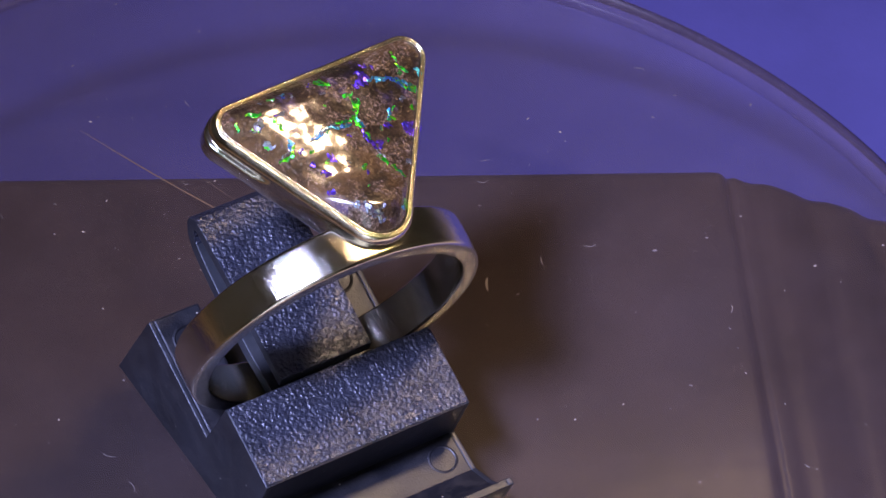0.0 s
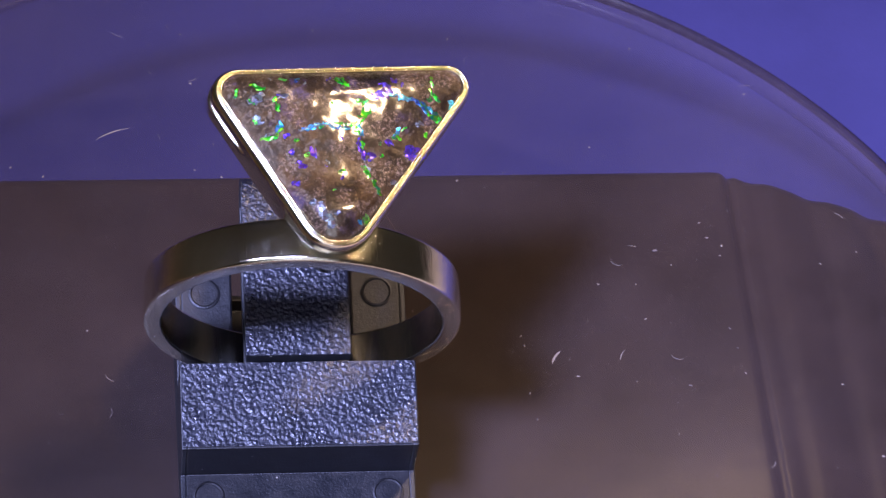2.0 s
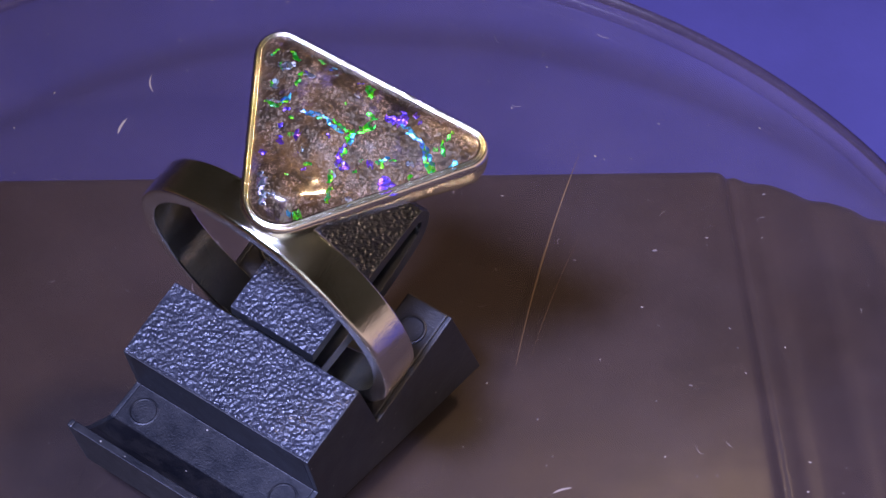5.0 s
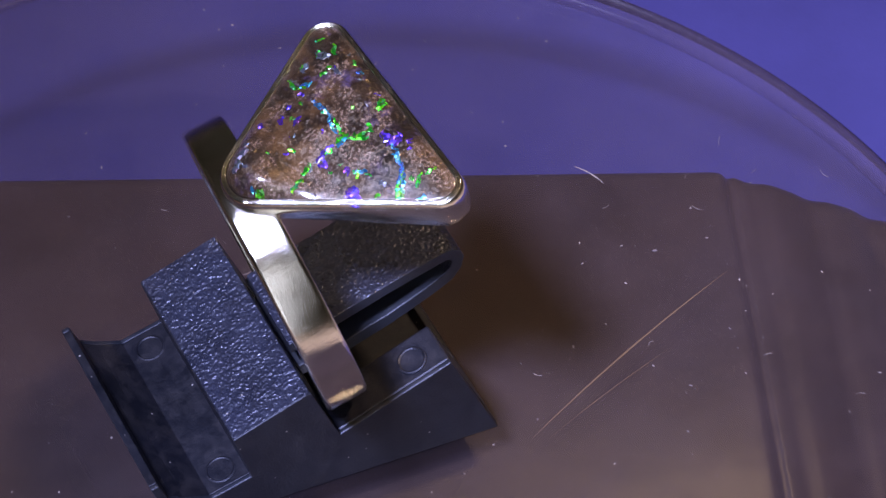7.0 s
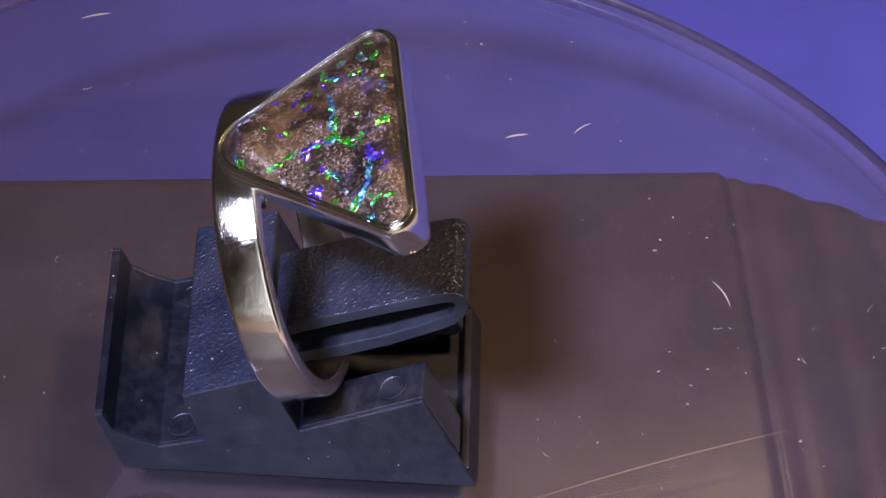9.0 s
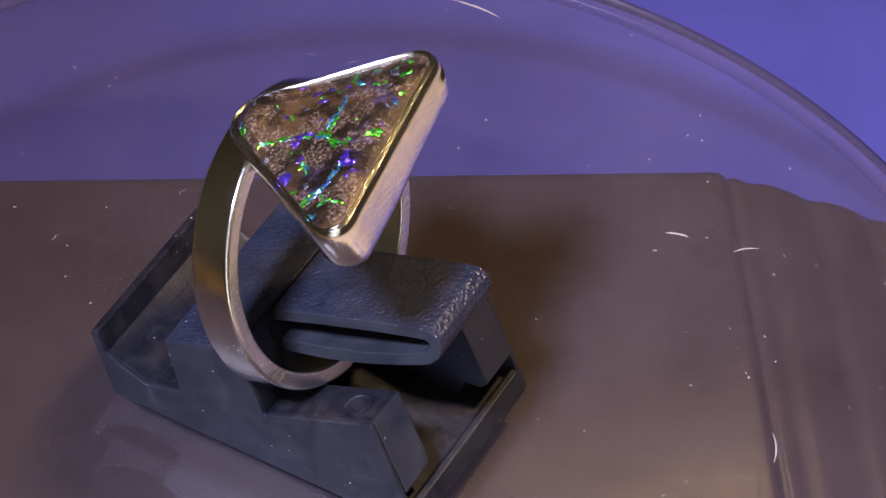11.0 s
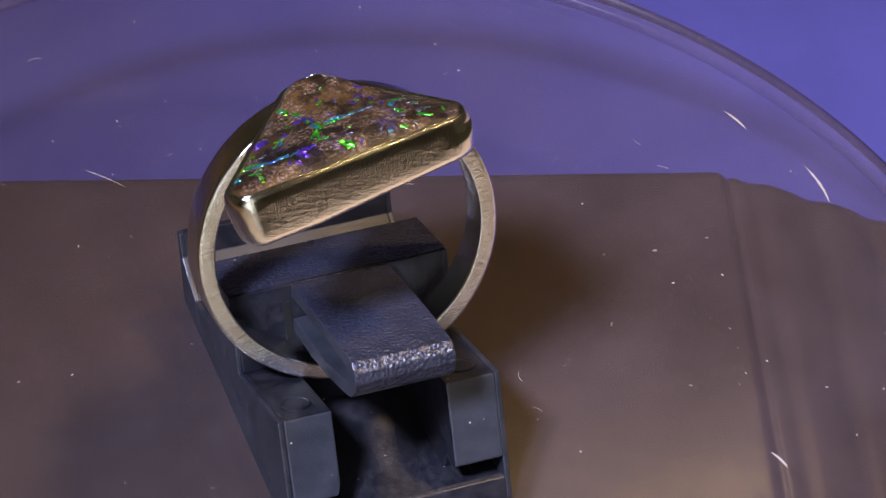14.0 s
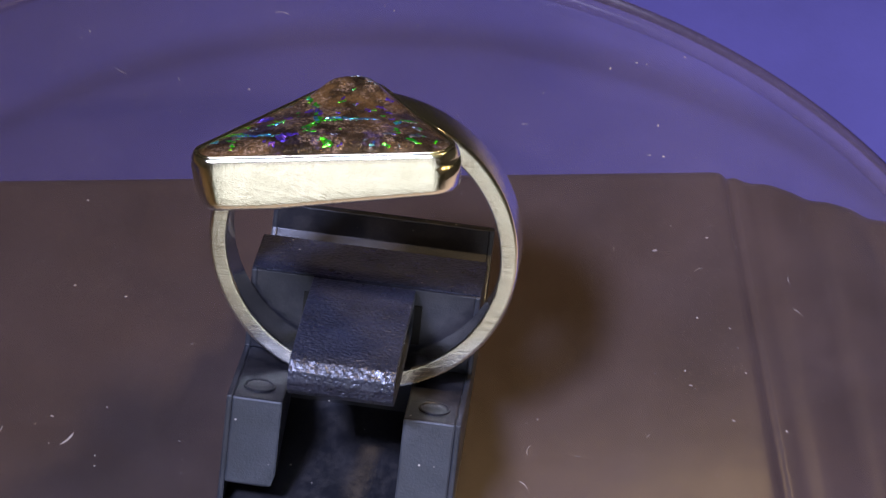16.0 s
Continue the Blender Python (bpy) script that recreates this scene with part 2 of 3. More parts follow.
def rounded_polygon(corners, radius, steps=8):
    """Corners of a polygon, each rounded with the given radius, anticlockwise."""
    pts = []
    n = len(corners)
    for i in range(n):
        p, a, b = Vector(corners[i]), Vector(corners[i - 1]), Vector(corners[(i + 1) % n])
        d0, d1 = (a - p).normalized(), (b - p).normalized()
        half = d0.angle(d1) / 2
        r = radius[i] if isinstance(radius, (list, tuple)) else radius
        c = p + (d0 + d1).normalized() * (r / math.sin(half))
        s0, s1 = p + d0 * (r / math.tan(half)), p + d1 * (r / math.tan(half))
        a0, a1 = math.atan2(*(s0 - c).yx), math.atan2(*(s1 - c).yx)
        turn = (a1 - a0 + math.pi) % (2 * math.pi) - math.pi
        pts += [(c.x + r * math.cos(a0 + turn * k / steps), c.y + r * math.sin(a0 + turn * k / steps)) for k in range(steps + 1)]
    return pts


def divided(pts, step):
    """A closed outline with points no further apart than step."""
    out = []
    for i, p in enumerate(pts):
        a, b = Vector(p), Vector(pts[(i + 1) % len(pts)])
        k = max(1, int((b - a).length / step))
        out += [tuple(a.lerp(b, j / k)) for j in range(k)]
    return out


def offset_outline(pts, d):
    n = len(pts)
    out = []
    for i in range(n):
        a, b = Vector(pts[i - 1]), Vector(pts[(i + 1) % n])
        t = (b - a).normalized()
        out.append((pts[i][0] + t.y * d, pts[i][1] - t.x * d))
    return out


def loft(rings, basis=None, closed=False, cap=True):
    """Rings of 3D points joined one to the next."""
    bm = bmesh.new()
    vs = [[bm.verts.new((basis @ Vector(p)) if basis else p) for p in ring] for ring in rings]
    n = len(vs[0])
    pairs = list(zip(vs, vs[1:])) + ([(vs[-1], vs[0])] if closed else [])
    for a, b in pairs:
        for i in range(n):
            j = (i + 1) % n
            bm.faces.new((a[i], a[j], b[j], b[i]))
    if cap and not closed:
        bm.faces.new(vs[0])
        bm.faces.new(vs[-1])
    bmesh.ops.recalc_face_normals(bm, faces=bm.faces)
    return bm


def basis(at, ax, ay, az):
    m = Matrix((ax, ay, az)).transposed().to_4x4()
    m.translation = at
    return m


# ---------------------------------------------------------------- the table, the room and the turntable's box
tagged(part("table", block(-700, 700, -200, 700, TABLE - 41, TABLE - 1, 1.0), WOOD), "warm brown wooden table top under the blue card", "table", kind="structure")
tagged(part("backdrop_card", block(-130, 105, -40, 300, TABLE - 0.99, TABLE, 0.1), CARD), "matt blue card lying under the turntable", "card")
for name, x0, x1, y0, y1, z0, z1 in (("wall_north", -1500, 1500, 1500, 1600, -760, 1700), ("wall_east", 1500, 1600, -1600, 1600, -760, 1700), ("wall_west", -1600, -1500, -1600, 1600, -760, 1700),
                                     ("floor", -1500, 1500, -1600, 1600, -860, -762), ("ceiling", -1600, 1600, -1600, 1600, 1702, 1800)):
    tagged(part(name, block(x0, x1, y0, y1, z0, z1, 0), CURTAIN if name == "wall_north" else PAINT), "plain painted " + name.split("_")[0] + " of the room", name.split("_")[0], kind="structure")
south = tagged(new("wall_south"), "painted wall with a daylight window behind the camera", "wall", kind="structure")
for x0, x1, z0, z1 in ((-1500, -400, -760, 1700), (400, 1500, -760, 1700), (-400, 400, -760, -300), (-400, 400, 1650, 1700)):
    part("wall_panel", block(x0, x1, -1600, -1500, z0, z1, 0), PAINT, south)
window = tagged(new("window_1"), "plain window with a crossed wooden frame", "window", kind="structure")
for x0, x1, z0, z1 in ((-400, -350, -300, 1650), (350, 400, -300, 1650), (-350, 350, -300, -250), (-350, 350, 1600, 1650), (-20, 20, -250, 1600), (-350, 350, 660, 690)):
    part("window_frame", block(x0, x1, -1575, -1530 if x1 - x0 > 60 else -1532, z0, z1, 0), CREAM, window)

box = tagged(new("turntable"), "dark brown plastic turntable box with a sloping side", "turntable")
box.matrix_world = pose(0.029, 0.0307, BOX * 0.001, 0, 0, 5.6)


def box_shell():
    """Local frame: the corner of the top is the origin, x outwards, y away from the camera."""
    sec = [(-90, -16.0), (-90, -1.2), (-89, -0.2), (-88, 0.0), (-2.0, 0.0), (-1.1, -0.02), (-0.75, -0.10), (-0.5, -0.30), (-0.25, -0.62), (0.0, -0.72), (0.25, -0.64), (0.45, -0.60)]
    for k in range(2, 40):
        x = k * 0.66
        sec.append((x, -0.35 - 0.385 * x - 0.00016 * x ** 3 + 0.20 * math.sin(x * 1.25 - 3.1) + 0.05 * math.sin(x * 2.7)))
    sec += [(26.6, -14.2), (27.0, -16.0)]
    bm = bmesh.new()
    ys = [-80.0, -2.2] + [-2.2 + 1.7 * math.sin(radians(a)) for a in (20, 40, 60, 75, 90)]
    drop = [0.0, 0.0] + [1.3 * (1 - math.cos(radians(a))) for a in (20, 40, 60, 75, 90)]
    grid = [[bm.verts.new((x, y, max(z - d, -16.0))) for x, z in sec] for y, d in zip(ys, drop)]
    grid.append([bm.verts.new((x, ys[-1] + 0.2, -16.0)) for x, z in sec])
    for a, b in zip(grid, grid[1:]):
        for i in range(len(sec) - 1):
            bm.faces.new((a[i], a[i + 1], b[i + 1], b[i]))
    bm.faces.new(grid[0])
    bm.faces.new([r[0] for r in grid])
    bm.faces.new([r[-1] for r in grid])
    return bm


part("casing", box_shell(), BROWN, box, smooth=True)

# ---------------------------------------------------------------- the clear plate
plate_thing = tagged(new("turntable_plate"), "clear round acrylic turntable plate, scratched and dusty", "turntable plate")


def ring_of(radius, z, n=180):
    return [(radius * math.cos(2 * math.pi * i / n), radius * math.sin(2 * math.pi * i / n), z) for i in range(n)]


part("plate", loft([ring_of(48.18, DISC - 2.2), ring_of(48.18, DISC)]), CLEAR, plate_thing)
part("rim", loft([ring_of(48.2, DISC - 2.2), ring_of(48.7, DISC - 2.15), ring_of(49.1, DISC - 1.7), ring_of(49.1, DISC - 0.5), ring_of(48.7, DISC - 0.1), ring_of(48.2, DISC)], closed=True), RIM, plate_thing, "rounded acrylic edge, its milky light band put into the colour", smooth=True)
part("outer_edge", loft([ring_of(49.12, DISC - 1.6), ring_of(49.32, DISC - 1.5), ring_of(49.32, DISC - 0.75), ring_of(49.12, DISC - 0.6)], closed=True), EDGE, plate_thing, "outer edge of the clear plate, its dark line put into the colour", smooth=True)


def scratch(x0, y0, x1, y1, bow, width):
    bm = bmesh.new()
    a, b = Vector((x0, y0)), Vector((x1, y1))
    side = Vector((-(b - a).y, (b - a).x)).normalized()
    rows = []
    for k in range(13):
        s = k / 12
        p = a.lerp(b, s) + side * bow * 4 * s * (1 - s)
        w = width * (0.25 + 0.75 * math.sin(math.pi * s)) * random.uniform(0.7, 1.2) / 2
        rows.append([bm.verts.new((*(p + side * w), DISC + 0.006)), bm.verts.new((*p, DISC + 0.02)), bm.verts.new((*(p - side * w), DISC + 0.006))])
    for r, q in zip(rows, rows[1:]):
        for i in range(2):
            bm.faces.new((r[i], r[i + 1], q[i + 1], q[i]))
    return bm


SCRATCHES = [(7.5, 12.2, -1.2, 32.2, 0.35, 0.13), (7.9, 13.4, 3.6, 25.5, 0.2, 0.05), (8.6, -27.4, 6.2, -24.8, 0.1, 0.09),
             (-41.6, -12.5, -41.8, -8.6, 0.2, 0.22), (-38.2, -19.6, -39.0, -17.4, 0.1, 0.2), (-14.8, 27.0, -12.4, 28.2, 0.2, 0.14), (-28.1, 12.2, -28.6, 13.8, 0.1, 0.2), (-28.9, 17.2, -30.2, 18.6, 0.2, 0.12), (16.2, 4.4, 16.9, 5.6, 0.1, 0.2), (21.0, 4.6, 21.4, 5.6, 0.1, 0.08)]
for s in SCRATCHES:
    long = math.hypot(s[2] - s[0], s[3] - s[1]) > 6
    part("scratch" if long else "smear", scratch(*s), SCRATCH if long else DUST, plate_thing)


def specks(count, seed, place, z):
    """Dust: small crumbs and bent fibres lying on a surface."""
    rnd = random.Random(seed)
    bm = bmesh.new()
    for i in range(count):
        x, y = place(rnd)
        kind = rnd.random()
        turn = rnd.uniform(0, 6.28)
        if kind < 0.95:
            r = rnd.choice((0.02, 0.025, 0.03, 0.03, 0.04, 0.05, 0.06, 0.09, 0.14))
            pts = [(r * rnd.uniform(0.4, 1.3) * math.cos(a), 0.6 * r * rnd.uniform(0.4, 1.3) * math.sin(a)) for a in (0, 1.05, 2.1, 3.14, 4.2, 5.2)]
            c, s = math.cos(turn), math.sin(turn)
            vs = [bm.verts.new((x + c * p - s * q, y + s * p + c * q, z + 0.005)) for p, q in pts]
            top = bm.verts.new((x, y, z + 0.005 + r * 0.5))
            for k in range(6):
                bm.faces.new((vs[k], vs[(k + 1) % 6], top))
        else:
            p, prev = Vector((x, y)), None
            w = rnd.uniform(0.012, 0.03)
            bend = rnd.uniform(-0.7, 0.7)
            for k in range(rnd.randint(3, 7)):
                d = Vector((math.cos(turn), math.sin(turn)))
                n = Vector((-d.y, d.x)) * w
                row = [bm.verts.new((*(p + n), z + 0.006)), bm.verts.new((*p, z + 0.03)), bm.verts.new((*(p - n), z + 0.006))]
                if prev:
                    for j in range(2):
                        bm.faces.new((prev[j], prev[j + 1], row[j + 1], row[j]))
                prev = row
                p = p + d * rnd.uniform(0.1, 0.22)
                turn += bend * rnd.uniform(0.3, 1.2)
    return bm


def on_disc(rnd):
    r, a = 46 * math.sqrt(rnd.uniform(0.03, 1)), rnd.uniform(0, 6.283)
    return r * math.cos(a), r * math.sin(a)


dust = tagged(part("plate_dust", specks(760, 3, on_disc, DISC), DUST), "pale dust and lint scattered on the clear plate", "dust", kind="stuff")

def on_box(rnd):
    a = rnd.uniform(0, 1)
    return 29 - 62 * a ** 1.6 + rnd.uniform(-1, 1), 28.5 - rnd.uniform(0.5, 34)


CRUMBS = [(23.4, 20.8, 0.22), (27.2, 22.4, 0.18), (24.5, 16.4, 0.08), (25.7, 7.8, 0.16), (26.0, 7.5, 0.08), (28.2, 12.0, 0.07), (21.2, 14.0, 0.07)]


def crumbs(count, seed):
    """The box's dust: strewn specks and a few larger crumbs that lie apart."""
    bm = specks(count, seed, on_box, BOX)
    rnd = random.Random(seed + 1)
    for x, y, r in CRUMBS:
        ring_pts = [bm.verts.new((x + r * rnd.uniform(0.5, 1.2) * math.cos(a), y + 0.6 * r * rnd.uniform(0.5, 1.2) * math.sin(a), BOX + 0.005)) for a in (0, 1.05, 2.1, 3.14, 4.2, 5.2)]
        top = bm.verts.new((x, y, BOX + 0.4 * r))
        for k in range(6):
            bm.faces.new((ring_pts[k], ring_pts[(k + 1) % 6], top))
    return bm


tagged(part("box_dust", crumbs(60, 8), DUST), "pale dust lying on the brown box", "dust", kind="stuff")

# ---------------------------------------------------------------- the ring holder
holder = tagged(new("ring_holder"), "black plastic ring display clip with a grained tongue", "ring holder")
U0, U1 = -9.85, 5.6                 # the holder's two sides
UG0, UG1 = -6.05, 1.9               # the gap between its front posts
FLOOR = DISC + 0.02

SIDE_OUTLINE = [(-13.0, FLOOR), (10.65, FLOOR), (6.55, 7.6), (-1.38, 3.95), (-3.72, 8.98), (-4.1, 8.95), (-9.2, 6.75), (-7.75, 2.55), (-10.6, 1.65), (-12.5, 2.35), (-13.65, 3.0), (-14.4, 4.6), (-14.95, 4.45)]
part("side_wall", extruded(SIDE_OUTLINE, U1 - 0.4, U1, 0.11), SIDES, holder, "matt black plastic side, darkened in colour as if in shade")
part("side_wall", extruded(SIDE_OUTLINE, U0, U0 + 0.4, 0.11), SIDES, holder, "matt black plastic side, darkened in colour as if in shade")
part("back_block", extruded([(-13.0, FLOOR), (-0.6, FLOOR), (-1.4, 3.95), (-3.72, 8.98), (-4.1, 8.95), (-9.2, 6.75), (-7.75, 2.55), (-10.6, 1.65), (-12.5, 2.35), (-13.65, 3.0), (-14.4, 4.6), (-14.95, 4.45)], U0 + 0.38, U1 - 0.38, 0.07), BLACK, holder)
part("grained_face", extruded([(-3.85, 8.93), (-9.1, 6.82), (-9.12, 6.90), (-3.85, 9.10)], U0 + 0.08, U1 - 0.08, 0.02), GRAIN, holder, "leather-grained sloping top face")


def post(u0, u1):
    return extruded([(-1.2, FLOOR), (-1.38, 3.93), (6.55, 7.6), (9.35, 2.3), (8.9, 1.7), (7.6, 1.5), (7.2, FLOOR)], u0, u1, 0.15)


def rounded_foot(bm, u, z, radius):
    """Round a post's lower inner corner, which lies at u and z, with the post towards +u."""
    for a in (20, 45, 70):
        n = Vector((-math.cos(radians(a)), 0, -math.sin(radians(a))))
        co = Vector((u + radius, 0, z + radius)) + n * radius
        bmesh.ops.bisect_plane(bm, geom=bm.verts[:] + bm.edges[:] + bm.faces[:], plane_co=co, plane_no=n, clear_outer=True)
        bmesh.ops.holes_fill(bm, edges=[e for e in bm.edges if len(e.link_faces) == 1])
    return bm


for u0, u1 in ((UG1, U1 - 0.38), (U0 + 0.38, UG0)):
    shape = post(u0, u1)
    if u0 == UG1:
        rounded_foot(shape, UG1, 1.5, 1.9)
    pillar = part("post", shape, BLACK, holder, "black post with a matt sloping front, paler in colour as if lit")
    # the sloping front takes the paler copy, with light put into its colour
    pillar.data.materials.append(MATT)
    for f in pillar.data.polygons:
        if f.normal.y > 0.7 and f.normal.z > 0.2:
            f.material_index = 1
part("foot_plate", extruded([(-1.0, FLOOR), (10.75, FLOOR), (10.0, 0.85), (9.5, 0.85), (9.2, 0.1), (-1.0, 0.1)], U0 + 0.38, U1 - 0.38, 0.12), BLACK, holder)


def tongue():
    """A strip that runs through the ring, turns round and comes back under itself."""
    outer = [(-3.4, 9.3), (0.0, 10.75), (4.0, 12.3), (7.3, 13.5), (8.2, 13.7), (8.9, 13.35), (9.2, 12.7), (9.1, 11.7), (8.5, 10.75), (7.7, 10.2), (6.3, 9.4), (4.0, 8.2), (1.0, 6.95), (-2.6, 5.85)]
    inner = [(-3.2, 8.4), (0.3, 9.9), (4.2, 11.45), (7.3, 12.55), (7.95, 12.75), (8.2, 12.65), (8.3, 12.45), (8.2, 12.0), (7.9, 11.6), (7.3, 11.15), (6.1, 10.4), (3.8, 9.2), (0.8, 8.0), (-2.6, 6.9)]
    return extruded(outer + inner[::-1], -5.5, 1.4, 0.1)


# near-black blocks, slightly proud, stand in for the shaded recesses
for u0, u1 in ((1.42, 1.95), (-6.05, -5.52)):
    part("slot_shade", extruded([(-2.02, 5.5), (-3.18, 8.0), (-3.5, 7.9), (-2.4, 5.4)], u0, u1, 0.03), DARK, holder, "dark strip painting the shade of the gap beside the tongue")
strip = part("tongue", tongue(), GRAIN, holder, "grained plastic strip looped through the ring")
strip.data.materials.append(MATT)
for f in strip.data.polygons:
    if abs(f.normal.x) > 0.7 or (f.normal.z < -0.2 and f.normal.y < 0.75) or (f.center.y < 0.0079 and f.center.z < 0.0122 and f.normal.z > 0.2 and f.center.z < 0.0096 + 0.36 * f.center.y):
        f.material_index = 1


def pin_mark(u, v, z, slope, radius=1.05):
    """A shallow round moulding mark on a sloping face."""
    m = pose(u, v, z, slope, 0, 0)
    rings = [[m @ Vector((r * math.cos(a * math.pi / 12), r * math.sin(a * math.pi / 12), h)) for a in range(24)] for r, h in ((radius, -0.1), (radius, 0.06), (radius - 0.12, 0.09), (radius - 0.22, 0.03), (0.1, 0.02))]
    return loft(rings)


for u, v, z, slope in ((-8.0, -9.2, 2.05, 18), (3.8, -9.2, 2.05, 18), (3.7, 4.6, 6.75, 24.8), (-7.9, 4.6, 6.75, 24.8)):
    part("moulding_mark", pin_mark(u, v, z, slope), BLACK, holder, smooth=False)

# ---------------------------------------------------------------- the ring
ring = tagged(new("opal_ring"), "silver ring with a triangular boulder opal standing in the clip", "ring")
N = Vector((0.04, 0.94, 0.34)).normalized()
UP = (Vector((0, 0, 1)) - N * N.z).normalized()
MID = Vector((-1.98, -3.04, 13.75))
RING = basis(MID, UP.cross(N), UP, N * -1)
RO, RI, HALF = 10.27, 9.05, 1.49
MARK = 0.15                        # where the struck mark begins, as an angle round the band


def band():
    """Flat band, its section rounded a little at the edges; slightly thicker at the top."""
    rings = []
    for i in range(160):
        a = 2 * math.pi * i / 160
        c, s = math.cos(a), math.sin(a)
        half = [(RI, 0.2), (RI, HALF - 0.17), (RI, HALF - 0.12), (RI + 0.06, HALF - 0.02), (RI + 0.12, HALF), (RI + 0.18, HALF), (RO - 0.32, HALF), (RO - 0.24, HALF - 0.01), (RO - 0.12, HALF - 0.06), (RO - 0.04, HALF - 0.15), (RO - 0.01, HALF - 0.26), (RO, HALF - 0.36), (RO + 0.03, 0.2)]
        sec = half + [(r, -w) for r, w in reversed(half)]
        rings.append([(r * c, r * s, w) for r, w in sec])
    return loft(rings, RING, closed=True)


hoop = part("band", band(), SILVER, ring, smooth=True)
hoop.data.materials.append(BRUSHED)
for f in hoop.data.polygons:
    if abs(f.normal.dot(N)) > 0.9:
        f.material_index = 1



def stamp(angle, across, length, width):
    """A small raised bar of the mark struck inside the band."""
    bm = bmesh.new()
    rows = []
    for k in range(5):
        a = angle + (k / 4 - 0.5) * length / RI
        rows.append([bm.verts.new(RING @ Vector((r * math.cos(a), r * math.sin(a), across + w))) for r, w in ((RI + 0.03, -width / 2), (RI - 0.05, -width / 4), (RI - 0.05, width / 4), (RI + 0.03, width / 2))])
    for r, q in zip(rows, rows[1:]):
        for i in range(3):
            bm.faces.new((r[i], r[i + 1], q[i + 1], q[i]))
    return bm


for k in range(5):
    for w in (-0.45, 0.0, 0.45):
        part("stamped_mark", stamp(MARK + 0.085 * k, w + 0.08 * (k % 2), 0.45 + 0.12 * ((k * 2 + int(w * 4)) % 3), 0.16), SILVER, ring)

SN, SA, SB = Vector((0.13, -0.34, 0.93)).normalized(), Vector((0.99, 0.04, -0.12)), Vector((0, 0.94, 0.34))
SA = (SA - SN * SA.dot(SN)).normalized()
SB = SN.cross(SA)
GEM = basis(Vector((0.5, 0, 26.5)), SA, SB, SN)
TRI = [(-8.75, 3.35), (-0.85, -9.5), (8.95, 4.8)]
INNER = divided(rounded_polygon(TRI, [1.25, 2.1, 1.1], 10), 0.6)
OUTER = offset_outline(INNER, 0.45)


def flat(pts, z):
    return [(x, y, z) for x, y in pts]


def flared(pts, d, extra, inset=0.0):
    """An outline set out by d, further on the side that faces -x and less on the side that faces +x."""
    n = len(pts)
    out = []
    for i in range(n):
        t = (Vector(pts[(i + 1) % n]) - Vector(pts[i - 1])).normalized()
        w = d + extra * max(0, -t.y) - inset * max(0, t.y)
        out.append((pts[i][0] + t.y * w, pts[i][1] - t.x * w))
    return out


def deep(pts, z):
    """The bezel's foot: its wall is lower towards two corners."""
    return [(x, y, z + 0.7 * max(0, min(1, (3 - x) / 10)) * max(0, min(1, (y + 5) / 6)) + 1.15 * max(0, min(1, (3.2 - y) / 9)) * min(1, -z / 3.5)) for x, y in pts]


def bezel():
    o, i = OUTER, INNER
    rings = [deep(flared(i, 0.05, 0, 0.55), -3.5), deep(flared(o, -0.10, 0.04, 0.55), -3.52), deep(flared(o, -0.03, 0.06, 0.5), -3.46), deep(flared(o, 0.01, 0.08, 0.45), -3.36), deep(flared(o, 0.03, 0.10, 0.36), -3.1),
             deep(flared(o, 0.03, 0.13, 0.2), -2.5), deep(flared(o, 0.03, 0.13, 0.08), -1.7), flat(flared(o, 0.03, 0.11), -1.0), flat(flared(o, 0.03, 0.08), -0.6), flat(flared(o, 0.01, 0.05), -0.42), flat(flared(o, -0.05, 0.02), -0.25), flat(offset_outline(o, -0.13), -0.1),
             flat(offset_outline(o, -0.22), -0.01), flat(offset_outline(o, -0.27), -0.06), flat(offset_outline(o, -0.31), -0.2), flat(offset_outline(i, 0.10), -0.2), flat(offset_outline(i, 0.07), -0.03), flat(offset_outline(i, 0.0), 0.02), flat(offset_outline(i, -0.05), -0.05), flat(offset_outline(i, -0.06), -0.7)]
    return loft(rings, GEM, closed=True)


part("bezel", bezel(), SILVER, ring, "polished silver bezel", smooth=True)
part("back_plate", loft([deep(flared(INNER, 0.1, 0, 0.55), -3.4), deep(flared(INNER, 0.1, 0, 0.4), -2.9)], GEM), SILVER, ring)


SEAT = divided(rounded_polygon([(-2.7, -5.9), (-0.75, -9.75), (1.7, -5.9)], [0.8, 1.6, 0.8], 10), 0.5)
part("setting_seat", loft([flat(offset_outline(SEAT, -0.5), -5.2), flat(offset_outline(SEAT, -0.25), -4.2), flat(offset_outline(SEAT, 0.05), -3.6), flat(offset_outline(SEAT, 0.1), -3.2), flat(offset_outline(SEAT, -0.05), -2.95), flat(offset_outline(SEAT, -0.3), -2.9)], GEM), SILVER, ring, "soldered silver seat under the bezel's corner", smooth=True)


def gem_height(x, y, edge):
    """Low uneven dome; edge is 0 at the rim and 1 in the middle."""
    p = Vector((x * 0.35, y * 0.35, 2.0))
    q = max(0, min(1, (-2.9 - y) / 3.6))
    lift = 0.95 * q * q * (3 - 2 * q) * (1 - (1 - min(1, 5 * edge)) ** 2)
    return -0.15 + lift + 0.82 * (1 - (1 - min(1, edge)) ** 2.1) + 0.16 * edge * noise.noise(p) + 0.045 * min(1, 3 * edge) * noise.noise(p * 3.1) + 0.008 * min(1, 4 * edge) * noise.noise(p * 8.3)


CENTRE = (sum(p[0] for p in INNER) / len(INNER) - 0.9, sum(p[1] for p in INNER) / len(INNER) + 1.8)


